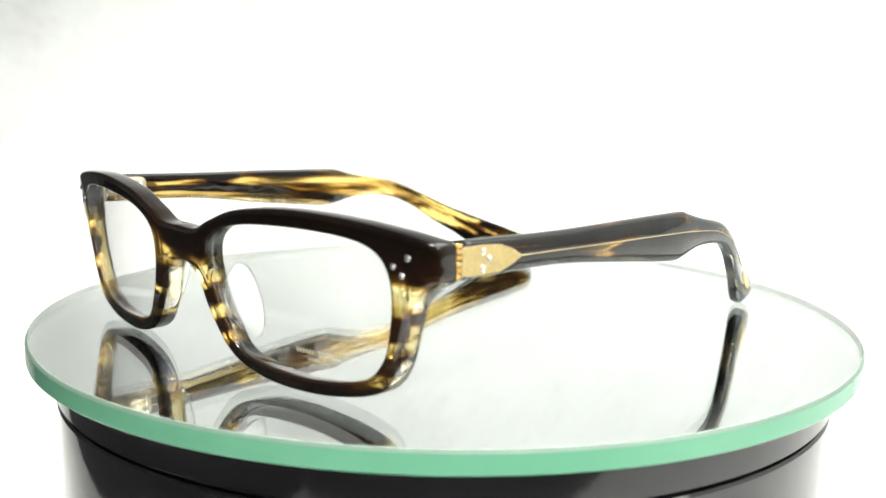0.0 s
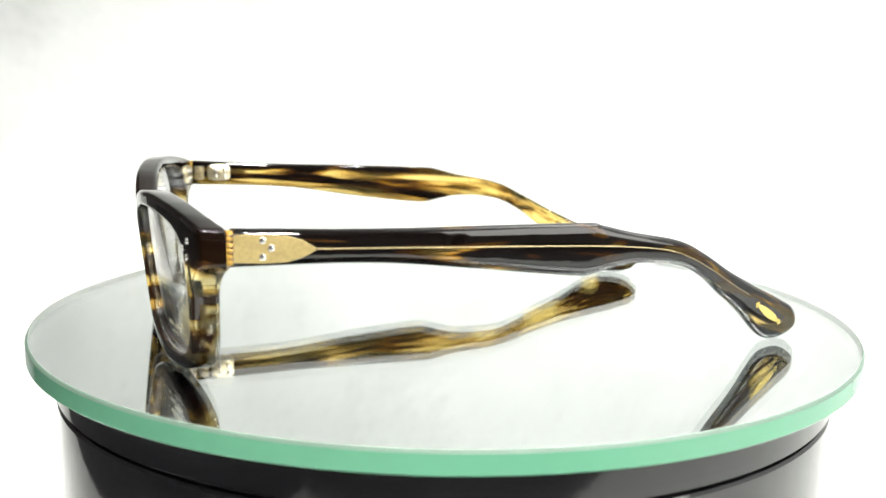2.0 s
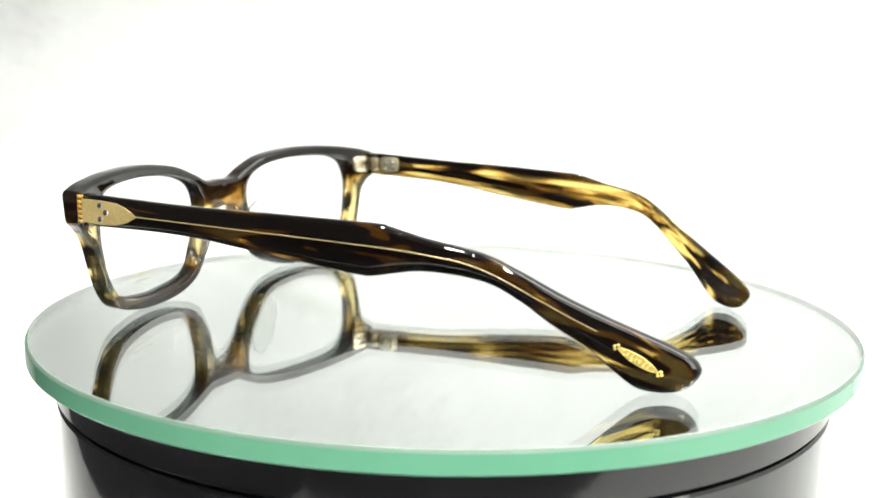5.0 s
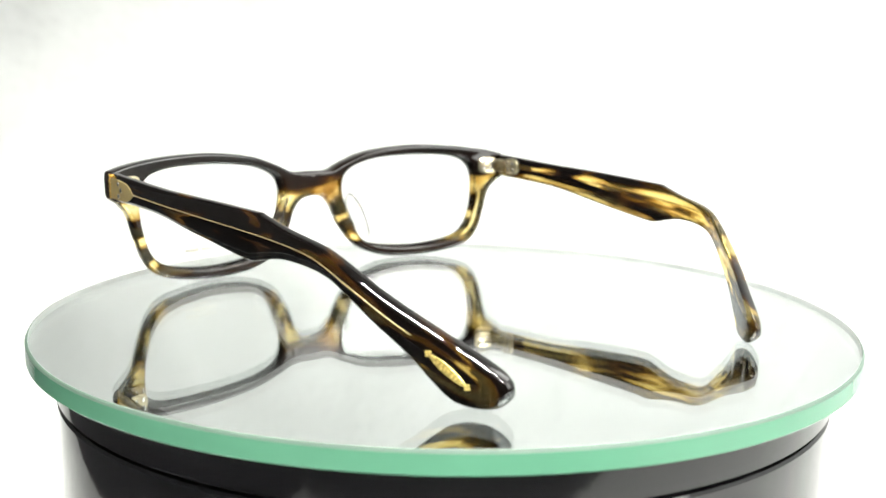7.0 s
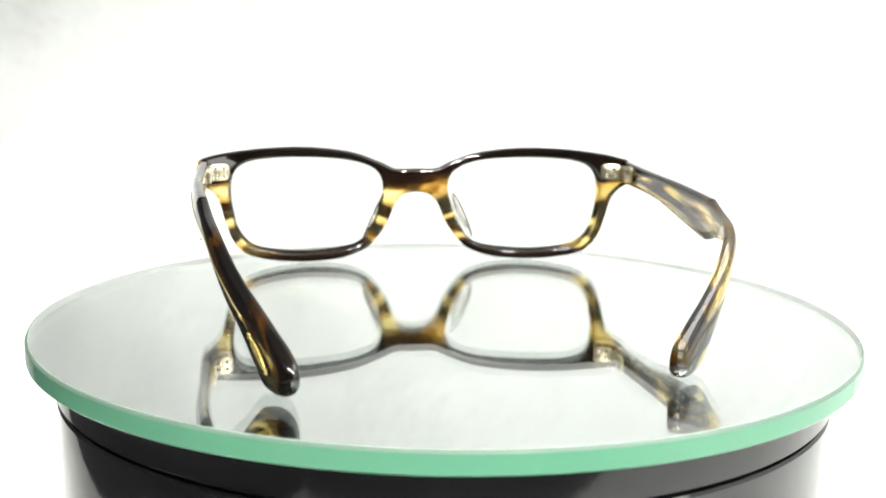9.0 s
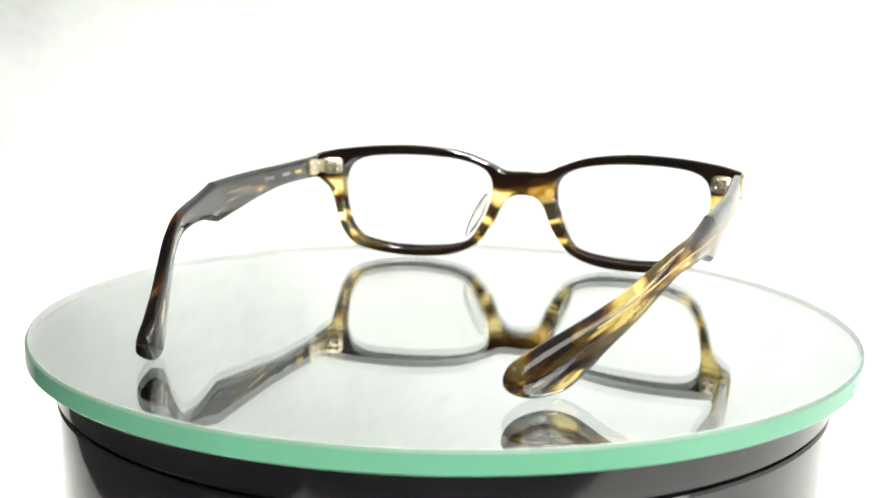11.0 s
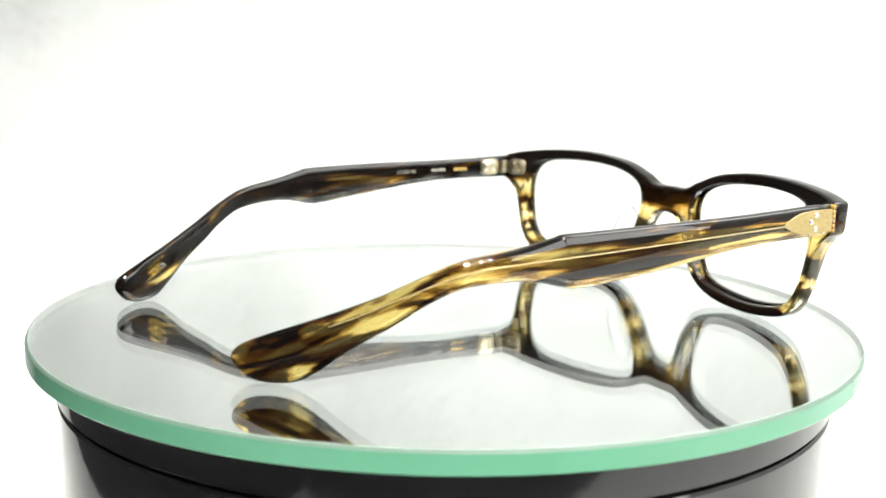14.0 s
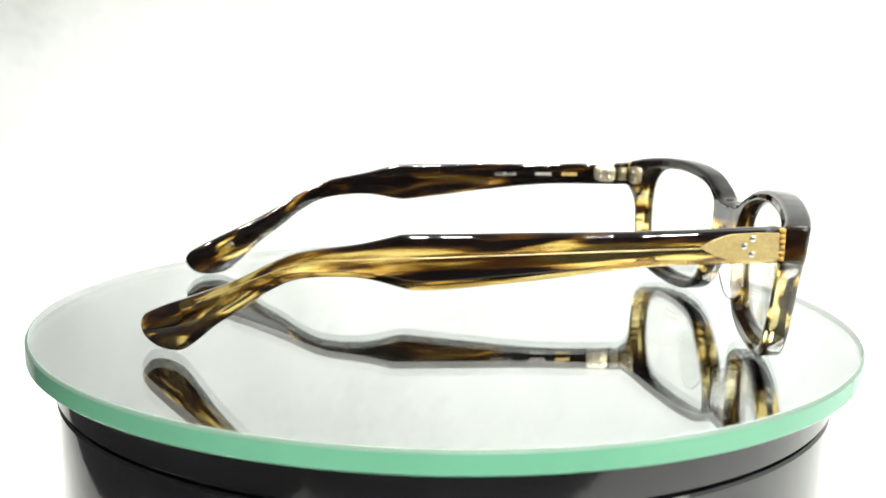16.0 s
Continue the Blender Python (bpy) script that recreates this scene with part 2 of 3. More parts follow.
# ---- setting ----
def build_setting():
    # paper sweep: a table sheet that curves up into the back wall
    bm = bmesh.new()
    table_z, back, bend, top = -0.110, 0.62, 0.35, 1.4
    line = [(-0.28 + 0.28 * k / 8, table_z) for k in range(9)] + [(back - bend, table_z)]
    for k in range(1, 13):
        a = math.pi / 2 * k / 12
        line.append((back - bend + bend * math.sin(a), table_z + bend - bend * math.cos(a)))
    line += [(back, table_z + bend + (top - bend) * k / 5) for k in range(1, 6)]
    cols = 24
    # the sheet lies askew: its free edge runs outwards towards the back
    edge = [-0.32 - 0.32 * (min(y, back) - 0.2) for y, z in line]
    grid = [[bm.verts.new((e + (1.4 - e) * i / cols, y, z)) for e, (y, z) in zip(edge, line)] for i in range(cols + 1)]
    for i in range(cols):
        for j in range(len(line) - 1):
            bm.faces.new((grid[i][j], grid[i + 1][j], grid[i + 1][j + 1], grid[i][j + 1]))
    ob = part("backdrop", bm, PAPER)
    thick = ob.modifiers.new("sheet", "SOLIDIFY")
    thick.thickness, thick.offset = 0.002, -1
    tagged(ob, "white seamless paper sweep behind the turntable", "backdrop", kind="structure")
    for name, at, size, mat, label in (
            ("table", (0, -0.65, -0.1365), (2.6, 2.5, 0.045), TABLE_TOP, "dark grey table top under the white paper"),
            ("wall_east", (1.45, -0.5, 0.4), (0.05, 2.6, 2.4), PAPER, "plain white side wall"),
            ("wall_west", (-1.45, -0.5, 0.4), (0.05, 2.6, 2.4), ROOM_WALL, "plain grey side wall"),
            ("wall_south", (0, -1.85, 0.4), (2.95, 0.05, 2.4), ROOM_WALL, "plain grey wall"),
            ("wall_north", (0, 0.825, 0.4), (2.95, 0.05, 2.4), ROOM_WALL, "plain grey wall behind the paper"),
            ("floor", (0, -0.5, -0.825), (2.95, 2.7, 0.05), ROOM_WALL, "plain grey floor"),
            ("ceiling", (0, -0.5, 1.625), (2.95, 2.7, 0.05), PAPER, "plain white ceiling")):
        bm = bmesh.new()
        box(bm, at, size, 0)
        tagged(part(name, bm, mat, smooth=False), label, name.split("_")[0], kind="structure")


# ---- turntable and mirror ----
def build_turntable():
    base = new("display_turntable")
    tagged(base, "round black glossy plastic display turntable on white paper", "turntable")
    r = 0.945 * U
    z0 = -0.0475 * U
    bm = bmesh.new()
    lathe(bm, [(0, z0 - 0.0002), (r - 0.0016, z0 - 0.0002), (r - 0.0005, z0 - 0.0007), (r, z0 - 0.0018),
               (r, z0 - 0.0088), (r - 0.0003, z0 - 0.0092), (r - 0.002, z0 - 0.0094), (0, z0 - 0.0094)], 160)
    sharpen(part("platter", bm, BLACK_GLOSS, base), 12)
    bm = bmesh.new()
    lathe(bm, [(0, z0 - 0.0100), (r - 0.0022, z0 - 0.0100), (r - 0.0007, z0 - 0.0102), (r - 0.0002, z0 - 0.0108),
               (r - 0.0002, -0.106), (r - 0.0016, -0.1075), (r - 0.004, -0.108), (0, -0.108)], 160)
    sharpen(part("base", bm, BLACK_GLOSS, base), 12)
    for k in range(3):
        a = 2 * math.pi * k / 3
        bm = bmesh.new()
        x, y = 0.08 * math.cos(a), 0.08 * math.sin(a)
        rod(bm, (x, y, -0.110), (x, y, -0.108), 0.008, 16, 0.0008)
        part("foot", bm, BLACK_GLOSS, base)
    return base


def build_mirror():
    plate = new("mirror_plate")
    tagged(plate, "round mirror disc with green glass edge on black turntable", "mirror")
    R, t, c = 1.0055 * U, 0.0475 * U, 0.0007
    bm = bmesh.new()
    # opaque pale side wall, added so the far edge looks grey through the glass
    lathe(bm, [(0, 0), (R - c, 0), (R - c, -t + 0.0001), (0, -t + 0.0001)], 192, (0, 1, 2))
    sharpen(part("glass_disc", bm, [MIRROR_GLASS, PALE_WALL, SILVER], plate), 20)
    # the ground green rim that closes the glass
    bm = bmesh.new()
    inner = R - c + 0.00002
    profile = [(inner, -0.0001), (inner + 0.0001, 0.0), (R - 0.00025, -0.0002), (R, -0.0007), (R, -t + 0.0004), (R - 0.0004, -t), (inner, -t)]
    lathe(bm, profile + profile[:1], 192, (1, 1, 1, 0, 0, 0, 0))
    bmesh.ops.remove_doubles(bm, verts=bm.verts, dist=1e-7)
    sharpen(part("ground_rim", bm, [MIRROR_EDGE, MIRROR_BEVEL], plate, "green ground glass rim"), 20)
    return plate


# ---- spectacles ----
def front_y(x, z):
    return -FRONT_Y + FRONT_CURVE * x * x - 0.10 * (z - 0.26) + 1.5 * max(abs(x) - 0.60, 0) ** 2


def front_depth(x):
    return 0.052 + 0.004 * min(max((abs(x) - 0.585) / 0.05, 0), 1)


EYE_MID = Vector((0.335, 0.19))
INNER = [(0.440, 0.336), (0.518, 0.323), (0.556, 0.292), (0.567, 0.235), (0.557, 0.155), (0.534, 0.092), (0.485, 0.052),
         (0.37, 0.031), (0.25, 0.036), (0.172, 0.058), (0.132, 0.115), (0.105, 0.185), (0.098, 0.25), (0.125, 0.296),
         (0.20, 0.325), (0.32, 0.338)]
OUTER = [(0.0, 0.296), (0.062, 0.297), (0.115, 0.321), (0.20, 0.351), (0.33, 0.367), (0.46, 0.365), (0.57, 0.353), (0.630, 0.340),
         (0.646, 0.333), (0.650, 0.318), (0.650, 0.296), (0.650, 0.274), (0.645, 0.260), (0.622, 0.242), (0.596, 0.208),
         (0.577, 0.14), (0.555, 0.080), (0.515, 0.036), (0.43, 0.012), (0.33, 0.004), (0.23, 0.012), (0.15, 0.045),
         (0.095, 0.115), (0.067, 0.180), (0.038, 0.212), (0.0, 0.220)]


def lens_point(angle, loop):
    """Where a ray from the eye's middle meets the loop."""
    d = Vector((math.cos(angle), math.sin(angle)))
    best = None
    for a, b in zip(loop, loop[1:] + loop[:1]):
        e = b - a
        det = d.x * -e.y + e.x * d.y
        if abs(det) < 1e-9:
            continue
        w = a - EYE_MID
        k = (w.x * -e.y + e.x * w.y) / det
        s = (d.x * w.y - d.y * w.x) / det
        if k > 0 and -1e-6 <= s <= 1 + 1e-6 and (best is None or k < best):
            best = k
    return EYE_MID + d * best


def build_front(glasses):
    inner = spline(INNER, 8)
    outer = spline(OUTER, 8, False)
    n_open = len(outer)
    cut = [outer[-1].lerp(outer[0], 0.28 + 0.44 * k / 5) for k in range(6)]
    outer += cut
    n = len(outer)
    rings = []
    for i, o in enumerate(outer):
        on_cut = i >= n_open
        if i in (0, n_open - 1):
            nrm = Vector((0, -1 if i == 0 else 1))
        else:
            tan = (outer[(i + 1) % n] - outer[i - 1]).normalized()
            nrm = Vector((tan.y, -tan.x))
        q = o - EYE_MID
        angle = math.atan2(q.y, q.x) % (2 * math.pi)
        if o.y < 0.25 and o.x < 0.11 and not on_cut:
            u = ((0.11 - o.x) / 0.11) ** 2
            angle = angle * (1 - u) + radians(165.5) * u
        if on_cut:
            angle = radians(165.5 - 2.6 * (i - n_open + 1) / 7)
        inn = lens_point(angle, inner)
        inn_dir = (o - inn).normalized()
        ro, ri = (0.0 if on_cut else 0.0105), 0.005
        sec = []
        T = front_depth(o.x)
        # front: outer edge, face, inner edge; then the back the other way
        for a in (0, 30, 60, 90):
            c, s = math.cos(radians(a)), math.sin(radians(a))
            sec.append((o + nrm * (ro - ro * c), ro - ro * s))
        start = o + nrm * ro
        for k in (0.12, 0.28, 0.46, 0.64, 0.82):
            sec.append((start.lerp(inn - inn_dir * 0.002, k), 0.0))
        lip = inn - inn_dir * 0.006
        for a in (90, 45, 0):
            c, s = math.cos(radians(a)), math.sin(radians(a))
            sec.append((lip + inn_dir * (ri - ri * c), ri - ri * s))
        sec.append((lip, 0.014))
        sec.append((inn, 0.018))
        for a in (0, 45, 90):
            c, s = math.cos(radians(a)), math.sin(radians(a))
            sec.append((inn + inn_dir * (ri - ri * c), T - ri + ri * s))
        for k in (0.82, 0.64, 0.46, 0.28, 0.12):
            sec.append((start.lerp(inn + inn_dir * ri, k), T))
        for a in (90, 60, 30, 0):
            c, s = math.cos(radians(a)), math.sin(radians(a))
            sec.append((o + nrm * (ro - ro * c), T - ro + ro * s))
        # sec[0] starts half way round the outer wall: order is already a closed ring
        rings.append([(p.x, front_y(p.x, p.y) + d, p.y) for p, d in sec])
    bm = bmesh.new()
    for sgn in (1, -1):
        bridge_rings(bm, [[place(x * sgn + FRONT_SHIFT, y, z) for x, y, z in ring] for ring in rings], True)
    bmesh.ops.remove_doubles(bm, verts=bm.verts, dist=2e-6)
    cutx = (FRONT_SHIFT * WIDE - ORIGIN_X) * U
    bmesh.ops.delete(bm, geom=[f for f in bm.faces if all(abs(v.co.x - cutx) < 2e-6 for v in f.verts)], context="FACES_ONLY")
    front = part("front", bm, ACETATE_FRONT, glasses, "dark tortoise acetate front with amber bands")
    return front, inner


def build_lens(glasses, sgn, inner, label):
    bm = bmesh.new()
    levels = (0.2, 0.4, 0.6, 0.8, 0.93, 1.008)

    def at(p, f, depth):
        q = EYE_MID + (p - EYE_MID) * f
        return place(q.x * sgn + FRONT_SHIFT, front_y(q.x, q.y) + depth, q.y)
    pts = inner[::2]
    rings = [[at(p, f, 0.016) for p in pts] for f in levels] + [[at(p, f, 0.029) for p in pts] for f in levels[::-1]]
    bridge_rings(bm, rings)
    return sharpen(part("lens", bm, LENS_CLEAR, glasses, label), 60)


TEMPLE = [((-0.157, 0.334), (-0.157, 0.261)), ((0.10, 0.326), (0.10, 0.260)), ((0.30, 0.325), (0.30, 0.240)),
          ((0.48, 0.3225), (0.47, 0.218)), ((0.567, 0.320), (0.536, 0.2105)), ((0.585, 0.316), (0.558, 0.2115)),
          ((0.66, 0.296), (0.66, 0.229)),
          ((0.774, 0.272), (0.776, 0.217)), ((0.845, 0.238), (0.845, 0.182)), ((0.925, 0.190), (0.896, 0.141)),
          ((1.017, 0.142), (0.965, 0.089)), ((1.085, 0.110), (1.020, 0.037)), ((1.128, 0.088), (1.052, 0.012)),
          ((1.153, 0.073), (1.082, 0.003)), ((1.164, 0.059), (1.112, 0.002)), ((1.166, 0.047), (1.138, 0.010)),
          ((1.162, 0.036), (1.152, 0.022))]
BOW_Y = (-0.166, 0.25, 0.53, 0.75, 0.85, 0.92, 0.98, 1.08, 1.17)
BOW_LEFT = (0.651, 0.647, 0.625, 0.593, 0.570, 0.545, 0.514, 0.477, 0.440)
BOW_RIGHT = (0.652, 0.651, 0.634, 0.600, 0.546, 0.505, 0.456, 0.378, 0.308)


def temple_x(y, inward):
    """How far out the temple's outer face stands at y."""
    table = BOW_RIGHT if inward else BOW_LEFT
    return sum(float(np.interp(y + d, BOW_Y, table)) for d in (-0.06, -0.03, 0, 0.03, 0.06)) / 5


def droop(y, sag):
    """How far a temple that hangs lower drops at y."""
    return sag * float(np.interp(y, (-0.1, 0.50, 0.62, 1.02), (0.0, 1.0, 1.0, 0.0)))


def temple_stations(stretch, sag, deep):
    """Upper and lower points along a temple; deep: how much fuller its lower edge is before the kink."""
    def moved(p):
        y = p[0] if p[0] < 0.5 else 0.5 + (p[0] - 0.5) * stretch
        return (y, p[1] - droop(y, sag))
    tops = spline([moved(s[0]) for s in TEMPLE], 5, False)
    lows = spline([moved((s[1][0], s[1][1] - deep * float(np.interp(s[1][0], (-0.1, 0.1, 0.36, 0.5, 0.6), (0, 0.5, 1, 0.4, 0))))) for s in TEMPLE], 5, False)
    return list(zip(tops, lows))


def outer_point(y, z, sgn, inward, proud=0.0):
    """A point on a temple's outer face."""
    return place(sgn * (temple_x(y, inward) + proud), y, z)


def build_temple(glasses, sgn, inward, mat, label):
    bm = bmesh.new()
    rings = []
    st = temple_stations(0.955 if inward else 1.012, 0.012 if inward else 0.0, 0.011 if inward else 0.0)
    for i, (a, b) in enumerate(st):
        k = i / (len(st) - 1)
        wide = 0.032 + 0.014 * min(max((k - 0.45) / 0.3, 0), 1)
        full = wide
        if k > 0.84:
            wide *= math.sqrt(max(1 - ((k - 0.84) / 0.16) ** 2, 0.04))
        up = (a - b)
        h = up.length
        mid = (a + b) / 2
        up = up / h
        ring = []
        steps = 24
        for j in range(steps):
            ang = 2 * math.pi * j / steps
            c, s = math.cos(ang), math.sin(ang)
            e = 0.42 + 0.5 * min(max((k - 0.78) / 0.16, 0.0), 1.0)
            u = math.copysign(abs(c) ** e, c)
            v = math.copysign(abs(s) ** e, s)
            p = mid + up * (v * h / 2)
            x = temple_x(p.x, inward) - full / 2 + u * wide / 2 - 0.006 * v * v * (u > 0)
            ring.append(place(sgn * x, p.x, p.y))
        rings.append(ring)
    bridge_rings(bm, rings)
    temple = part("temple", bm, mat, glasses, label)
    # shield plaque at the hinge end, with its rivets
    zc = lambda y: 0.2975 - 0.03 * (y + 0.15)
    outline = []
    for y, hgt in ((-0.152, 0.026), (-0.10, 0.0275), (-0.055, 0.025), (-0.028, 0.0165), (-0.012, 0.008), (0.0, 0.001)):
        outline.append((y, zc(y) + hgt))
    outline += [(y, 2 * zc(y) - z) for y, z in reversed(outline)]
    bm = bmesh.new()
    slab(bm, [outer_point(y, z, sgn, inward, -0.002) for y, z in outline], (sgn, 0, 0), 0.0026 * U, 0.0008 * U)
    part("shield_plaque", bm, GOLD, temple, "brushed gold shield-shaped plaque", smooth=False)
    for y, z in ((-0.100, 0.2807), (-0.0845, 0.2970), (-0.100, 0.312)):
        bm = bmesh.new()
        a = outer_point(y, z, sgn, inward, -0.002)
        rod(bm, a, a + Vector((sgn * 0.0038 * U, 0, 0)), 0.0068 * U, 16, 0.0012 * U)
        part("rivet", bm, STEEL, temple, "silver rivet head")
    # added amber ridges imitate the glints along the mitre joint
    bm = bmesh.new()
    for k in range(6):
        z0 = 0.266 + 0.0112 * k
        slab(bm, [place(sgn * 0.6515, y, z) for y, z in ((-0.164, z0), (-0.153, z0 + 0.002), (-0.153, z0 + 0.009), (-0.164, z0 + 0.0105))],
             (-sgn, 0, 0), 0.02 * U)
    part("joint_glints", bm, AMBER, temple, "amber ridges that stand in for glints at the mitre joint")
    # core wire that shows along the middle of the outer face
    bm = bmesh.new()
    rings = []
    line = spline([(0.0, 0.2930), (0.18, 0.2890), (0.36, 0.2835), (0.55, 0.2755), (0.66, 0.2665), (0.74, 0.2555), (0.80, 0.2360),
                   (0.87, 0.199), (0.94, 0.157), (0.99, 0.129)], 8, False)
    for i, p in enumerate(line):
        p.y -= droop(p.x, 0.012 if inward else 0.0)
        k = i / (len(line) - 1)
        hh = 0.0014 * (1 - 0.5 * k)
        rings.append([outer_point(p.x, p.y - hh, sgn, inward, -0.003), outer_point(p.x, p.y - hh, sgn, inward, 0.0002),
                      outer_point(p.x, p.y, sgn, inward, 0.0012),
                      outer_point(p.x, p.y + hh, sgn, inward, 0.0002), outer_point(p.x, p.y + hh, sgn, inward, -0.003)])
    bridge_rings(bm, rings)
    part("core_wire", bm, CORE_GOLD, temple, "thin gold wire core line")
    return temple


def build_emblem(temple):
    """Gold plaque with a small flower at either end, on the left temple's tip."""
    a, b = Vector((1.022, 0.1015)), Vector((1.108, 0.0440))
    d = (b - a).normalized()
    q = Vector((-d.y, d.x))
    half = (b - a).length / 2
    mid = (a + b) / 2
    outline = []
    for k in range(28):
        w = 2 * math.pi * k / 28
        c, s = math.cos(w), math.sin(w)
        outline.append(mid + d * (c * half * 0.88) + q * (math.copysign(abs(s) ** 1.5, s) * 0.0100))
    bm = bmesh.new()
    slab(bm, [outer_point(p.x, p.y, 1, False, -0.004) for p in outline], (1, 0, 0), 0.0055 * U, 0.001 * U)
    for end in (-1, 1):
        c = mid + d * (end * half * 0.90)
        for k in range(4):
            w = math.pi / 2 * k
            o = c + (d * math.cos(w) + q * math.sin(w)) * 0.0046
            ring = [o + (d * math.cos(t) + q * math.sin(t)) * 0.0033 for t in (0, 0.8, 1.57, 2.36, 3.14, 3.93, 4.71, 5.5)]
            slab(bm, [outer_point(p.x, p.y, 1, False, -0.004) for p in ring], (1, 0, 0), 0.0055 * U, 0.0008 * U)
    # raised marks along the oval, in a darker gold
    marks = bmesh.new()
    for k in range(6):
        o = mid + d * ((k - 2.5) * half * 0.17)
        ring = [o + d * i + q * j for i, j in ((-0.0022, -0.0042), (0.0014, -0.0042), (0.0022, 0.0042), (-0.0014, 0.0042))]
        slab(marks, [outer_point(p.x, p.y, 1, False, 0.0014) for p in ring], (1, 0, 0), 0.0008 * U)
    part("emblem_print", marks, EMBLEM_DARK, temple, "small raised marks in darker gold", smooth=False)
    part("tip_emblem", bm, EMBLEM_GOLD, temple, "gold oval emblem inlaid in the temple tip", smooth=False)


def build_hinge(glasses, sgn):
    """Five-barrel hinge: one leaf on the front's back, one inside the temple, and the pin."""
    y0 = -0.150
    bm = bmesh.new()
    ring = []
    for k in range(24):
        w = 2 * math.pi * k / 24
        c, s = math.cos(w), math.sin(w)
        ring.append((0.592 + 0.030 * math.copysign(abs(c) ** 0.6, c), 0.296 + 0.026 * math.copysign(abs(s) ** 0.6, s)))
    slab(bm, [place(x * sgn, front_y(x, z) + front_depth(x) - 0.002, z) for x, z in ring], (0, 1, 0), 0.012 * U, 0.002 * U)
    leaf = part("front_leaf", bm, HINGE_METAL, glasses, "pale gold hinge leaf")
    for x, z in ((0.577, 0.307), (0.577, 0.285), (0.600, 0.307), (0.600, 0.285)):
        bm = bmesh.new()
        a = place(x * sgn, front_y(x, z) + front_depth(x) + 0.009, z)
        rod(bm, a, a + Vector((0, 0.006 * U, 0)), 0.0062 * U, 12)
        part("screw", bm, STEEL, leaf)
    bm = bmesh.new()
    ring = []
    for k in range(24):
        w = 2 * math.pi * k / 24
        c, s = math.cos(w), math.sin(w)
        ring.append((-0.082 + 0.034 * math.copysign(abs(c) ** 0.6, c), 0.2985 + 0.025 * math.copysign(abs(s) ** 0.6, s)))
    slab(bm, [place(sgn * (temple_x(y, False) - 0.029), y, z) for y, z in ring], (-sgn, 0, 0), 0.012 * U, 0.002 * U)
    leaf2 = part("temple_leaf", bm, HINGE_METAL, glasses, "pale gold hinge leaf")
    for y, z in ((-0.066, 0.308), (-0.066, 0.289), (-0.092, 0.308), (-0.092, 0.289)):
        bm = bmesh.new()
        a = place(sgn * (temple_x(y, False) - 0.039), y, z)
        rod(bm, a, a - Vector((sgn * 0.007 * U, 0, 0)), 0.0055 * U, 12)
        part("screw", bm, STEEL, leaf2)
    for k in range(5):
        bm = bmesh.new()
        z = 0.2775 + 0.0082 * k
        rod(bm, place(0.620 * sgn, y0 + 0.012, z), place(0.620 * sgn, y0 + 0.012, z + 0.0068), 0.0165 * U, 16)
        part("barrel", bm, HINGE_METAL, leaf if k % 2 == 0 else leaf2)


def build_pad(glasses, sgn):
    """Tall clear nose pad that stands back from the rim."""
    bm = bmesh.new()
    rings = []
    steps = 26
    for layer, (shrink, off) in enumerate(((0.98, -0.0028), (1.0, -0.0016), (1.0, 0.0016), (0.98, 0.0028))):
        ring = []
        for k in range(steps):
            w = 2 * math.pi * k / steps
            c, s = math.cos(w), math.sin(w)
            yy = 0.5 + 0.5 * c                      # 0 at the rim, 1 at the free edge
            z = 0.150 + 0.074 * s * shrink
            y = -0.290 + 0.084 * (yy ** 0.55) * shrink
            x = 0.131 + 0.42 * (0.147 - z) + 0.014 * yy + off
            ring.append(place(x * sgn + FRONT_SHIFT, y, z))
        rings.append(ring)
    bridge_rings(bm, rings)
    part("nose_pad", bm, PAD_CLEAR, glasses, "clear acetate nose pad", smooth=False)


def letters(name, text, size, m, mat, parent, label=""):
    cu = bpy.data.curves.new(name, "FONT")
    cu.body, cu.size, cu.extrude = text, size, 0.00002
    tmp = bpy.data.objects.new(name, cu)
    scene.collection.objects.link(tmp)
    bpy.context.view_layer.update()
    me = bpy.data.meshes.new_from_object(tmp.evaluated_get(bpy.context.evaluated_depsgraph_get()))
    bpy.data.objects.remove(tmp)
    bm = bmesh.new()
    bm.from_mesh(me)
    bmesh.ops.transform(bm, matrix=m, verts=bm.verts)
    return part(name, bm, mat, parent, label, smooth=False)


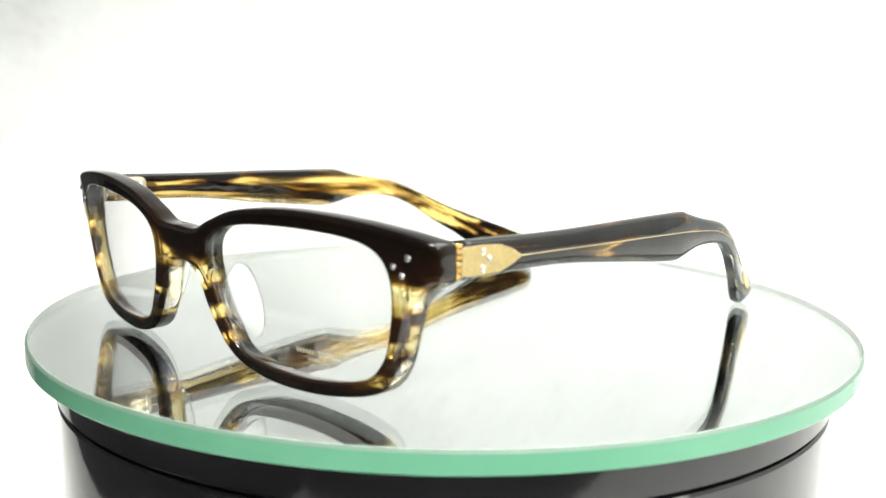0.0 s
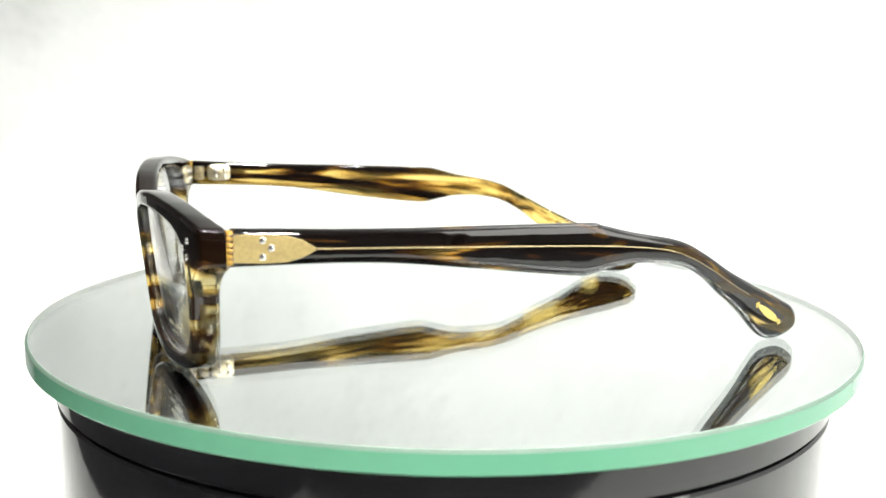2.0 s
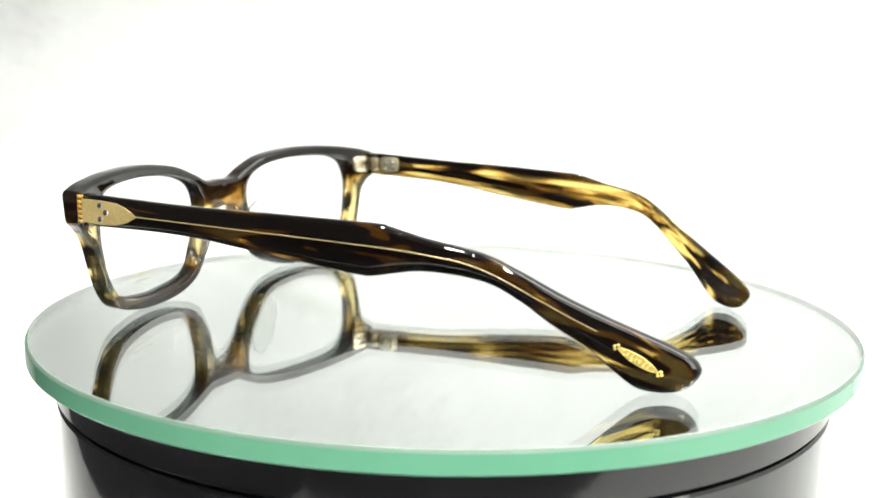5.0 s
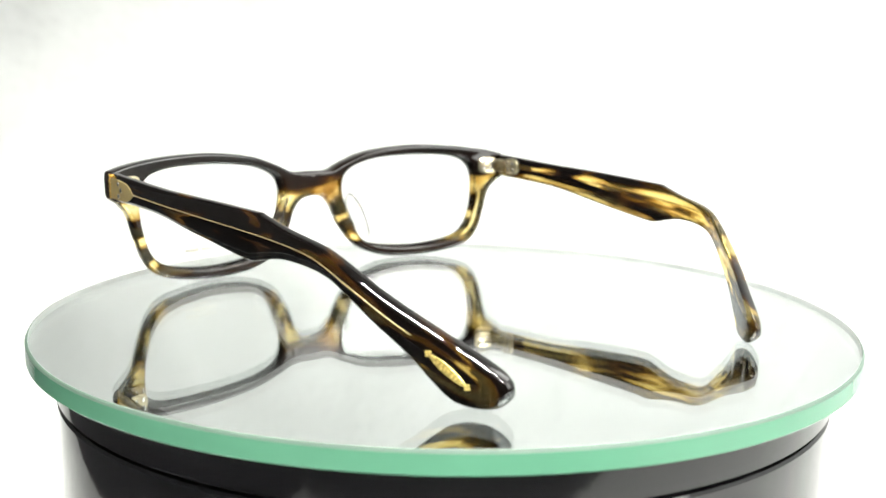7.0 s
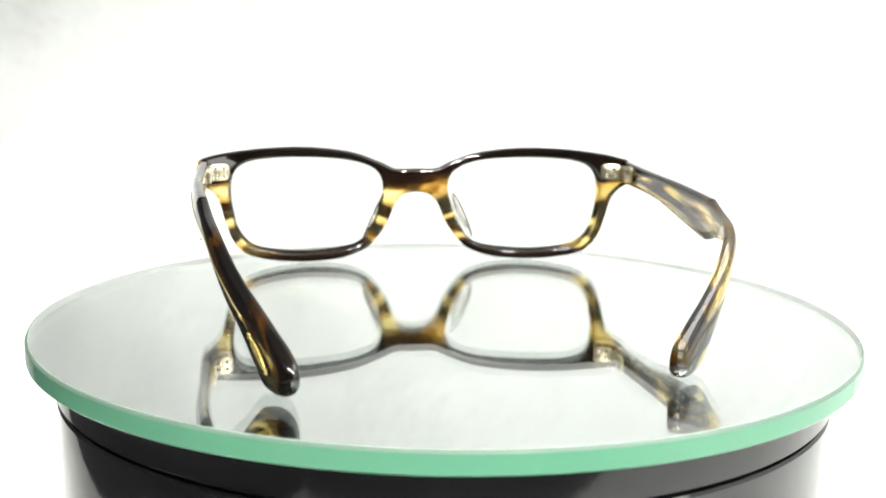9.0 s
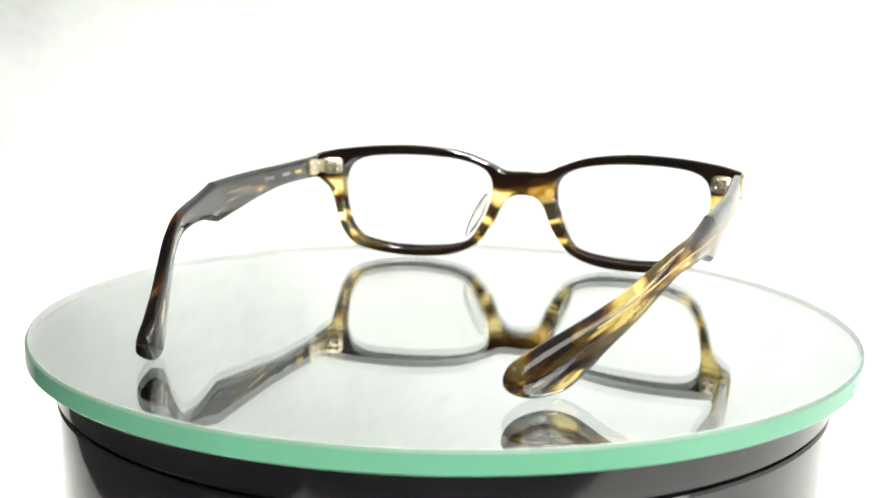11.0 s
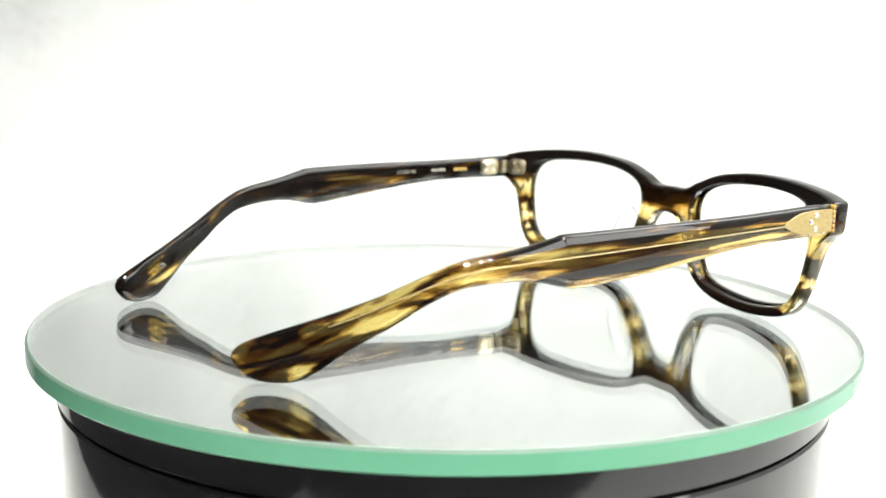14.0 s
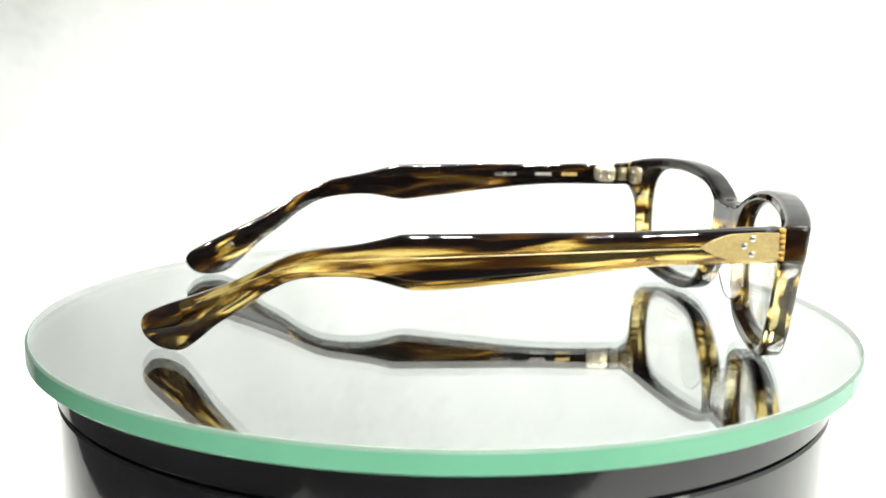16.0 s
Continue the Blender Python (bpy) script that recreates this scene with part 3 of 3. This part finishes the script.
def build_spectacles():
    glasses = new("spectacles")
    tagged(glasses, "dark tortoise acetate spectacles standing open on a mirror disc", "glasses")
    front, inner = build_front(glasses)
    left = build_temple(glasses, 1, False, ACETATE_LEFT, "dark brown tortoise temple with few amber flecks")
    right = build_temple(glasses, -1, True, ACETATE_RIGHT, "amber and brown streaked tortoise temple")
    build_emblem(left)
    lens = build_lens(glasses, 1, inner, "clear demo lens with faint gold print")
    build_lens(glasses, -1, inner, "clear demo lens")
    for sgn in (1, -1):
        build_hinge(glasses, sgn)
        build_pad(glasses, sgn)
        for x, z in ((0.571, 0.2886), (0.600, 0.3066), (0.5866, 0.2733)):
            bm = bmesh.new()
            a = place(x * sgn, front_y(x, z) - 0.003, z)
            rod(bm, a, a + Vector((0, 0.01 * U, 0)), 0.0062 * U, 16, 0.001 * U)
            part("rivet", bm, STEEL, front, "silver rivet head")
    # faint print on the left lens
    for x0, x1, z0, hgt in ((0.325, 0.425, 0.084, 0.0085), (0.352, 0.398, 0.070, 0.005)):
        n = 13 if x1 - x0 > 0.06 else 7
        bm = bmesh.new()
        for k in range(n):
            if n == 13 and k == 6:
                continue
            xa = x0 + (x1 - x0) * (k + 0.15) / n
            xb = x0 + (x1 - x0) * (k + 0.80) / n
            slab(bm, [place(x, front_y(x, z) + 0.0152, z) for x, z in ((xa, z0), (xb, z0), (xb, z0 + hgt), (xa, z0 + hgt))],
                 (0, -1, 0), 0.0006 * U)
        part("print", bm, PRINT_GREY, lens, "faint gold printed marking", smooth=False)
    # size marking and two worn words inside the left temple
    inside = lambda y: temple_x(y, False) - 0.0325
    m = Matrix.Translation(place(inside(0.26), 0.26, 0.2885)) @ Matrix(((0, 0, -1, 0), (-1, 0, 0, 0), (0, 1, 0, 0), (0, 0, 0, 1)))
    letters("size_print", "51\u25a120-145", 0.00145, m, PRINT_SILVER, left, "silver size marking")
    m = Matrix.Translation(place(inside(1.05) - 0.0145, 1.05, 0.082)) @ Matrix(((0, 0, -1, 0), (-1, 0, 0, 0), (0, 1, 0, 0), (0, 0, 0, 1))) @ Matrix.Rotation(radians(38), 4, "Z")
    letters("approval_print", "CE", 0.0015, m, PRINT_SILVER, left, "small silver letters")
    for y0, y1, mat in ((0.085, 0.135, PRINT_SILVER), (0.005, 0.052, PRINT_GOLD)):
        bm = bmesh.new()
        for k in range(6):
            ya, yb = y0 + (y1 - y0) * (k + 0.1) / 6, y0 + (y1 - y0) * (k + 0.8) / 6
            slab(bm, [place(inside(y), y, z) for y, z in ((ya, 0.290), (yb, 0.290), (yb, 0.299), (ya, 0.299))], (-1, 0, 0), 0.0006 * U)
        part("word_print", bm, mat, left, "short printed word", smooth=False)
    return glasses


build_setting()
build_turntable()
mirror = build_mirror()
spectacles = build_spectacles()


def motions():
    times = [0.5 * k for k in range(33)]
    walk(spectacles, [(t, pose(0.0058 * U, -0.0002 * U, 0.0, 0, 0, START - SPIN * t)) for t in times])
    walk(mirror, [(t, pose(0, 0, 0, 0, 0, -SPIN * t)) for t in times])


motions()
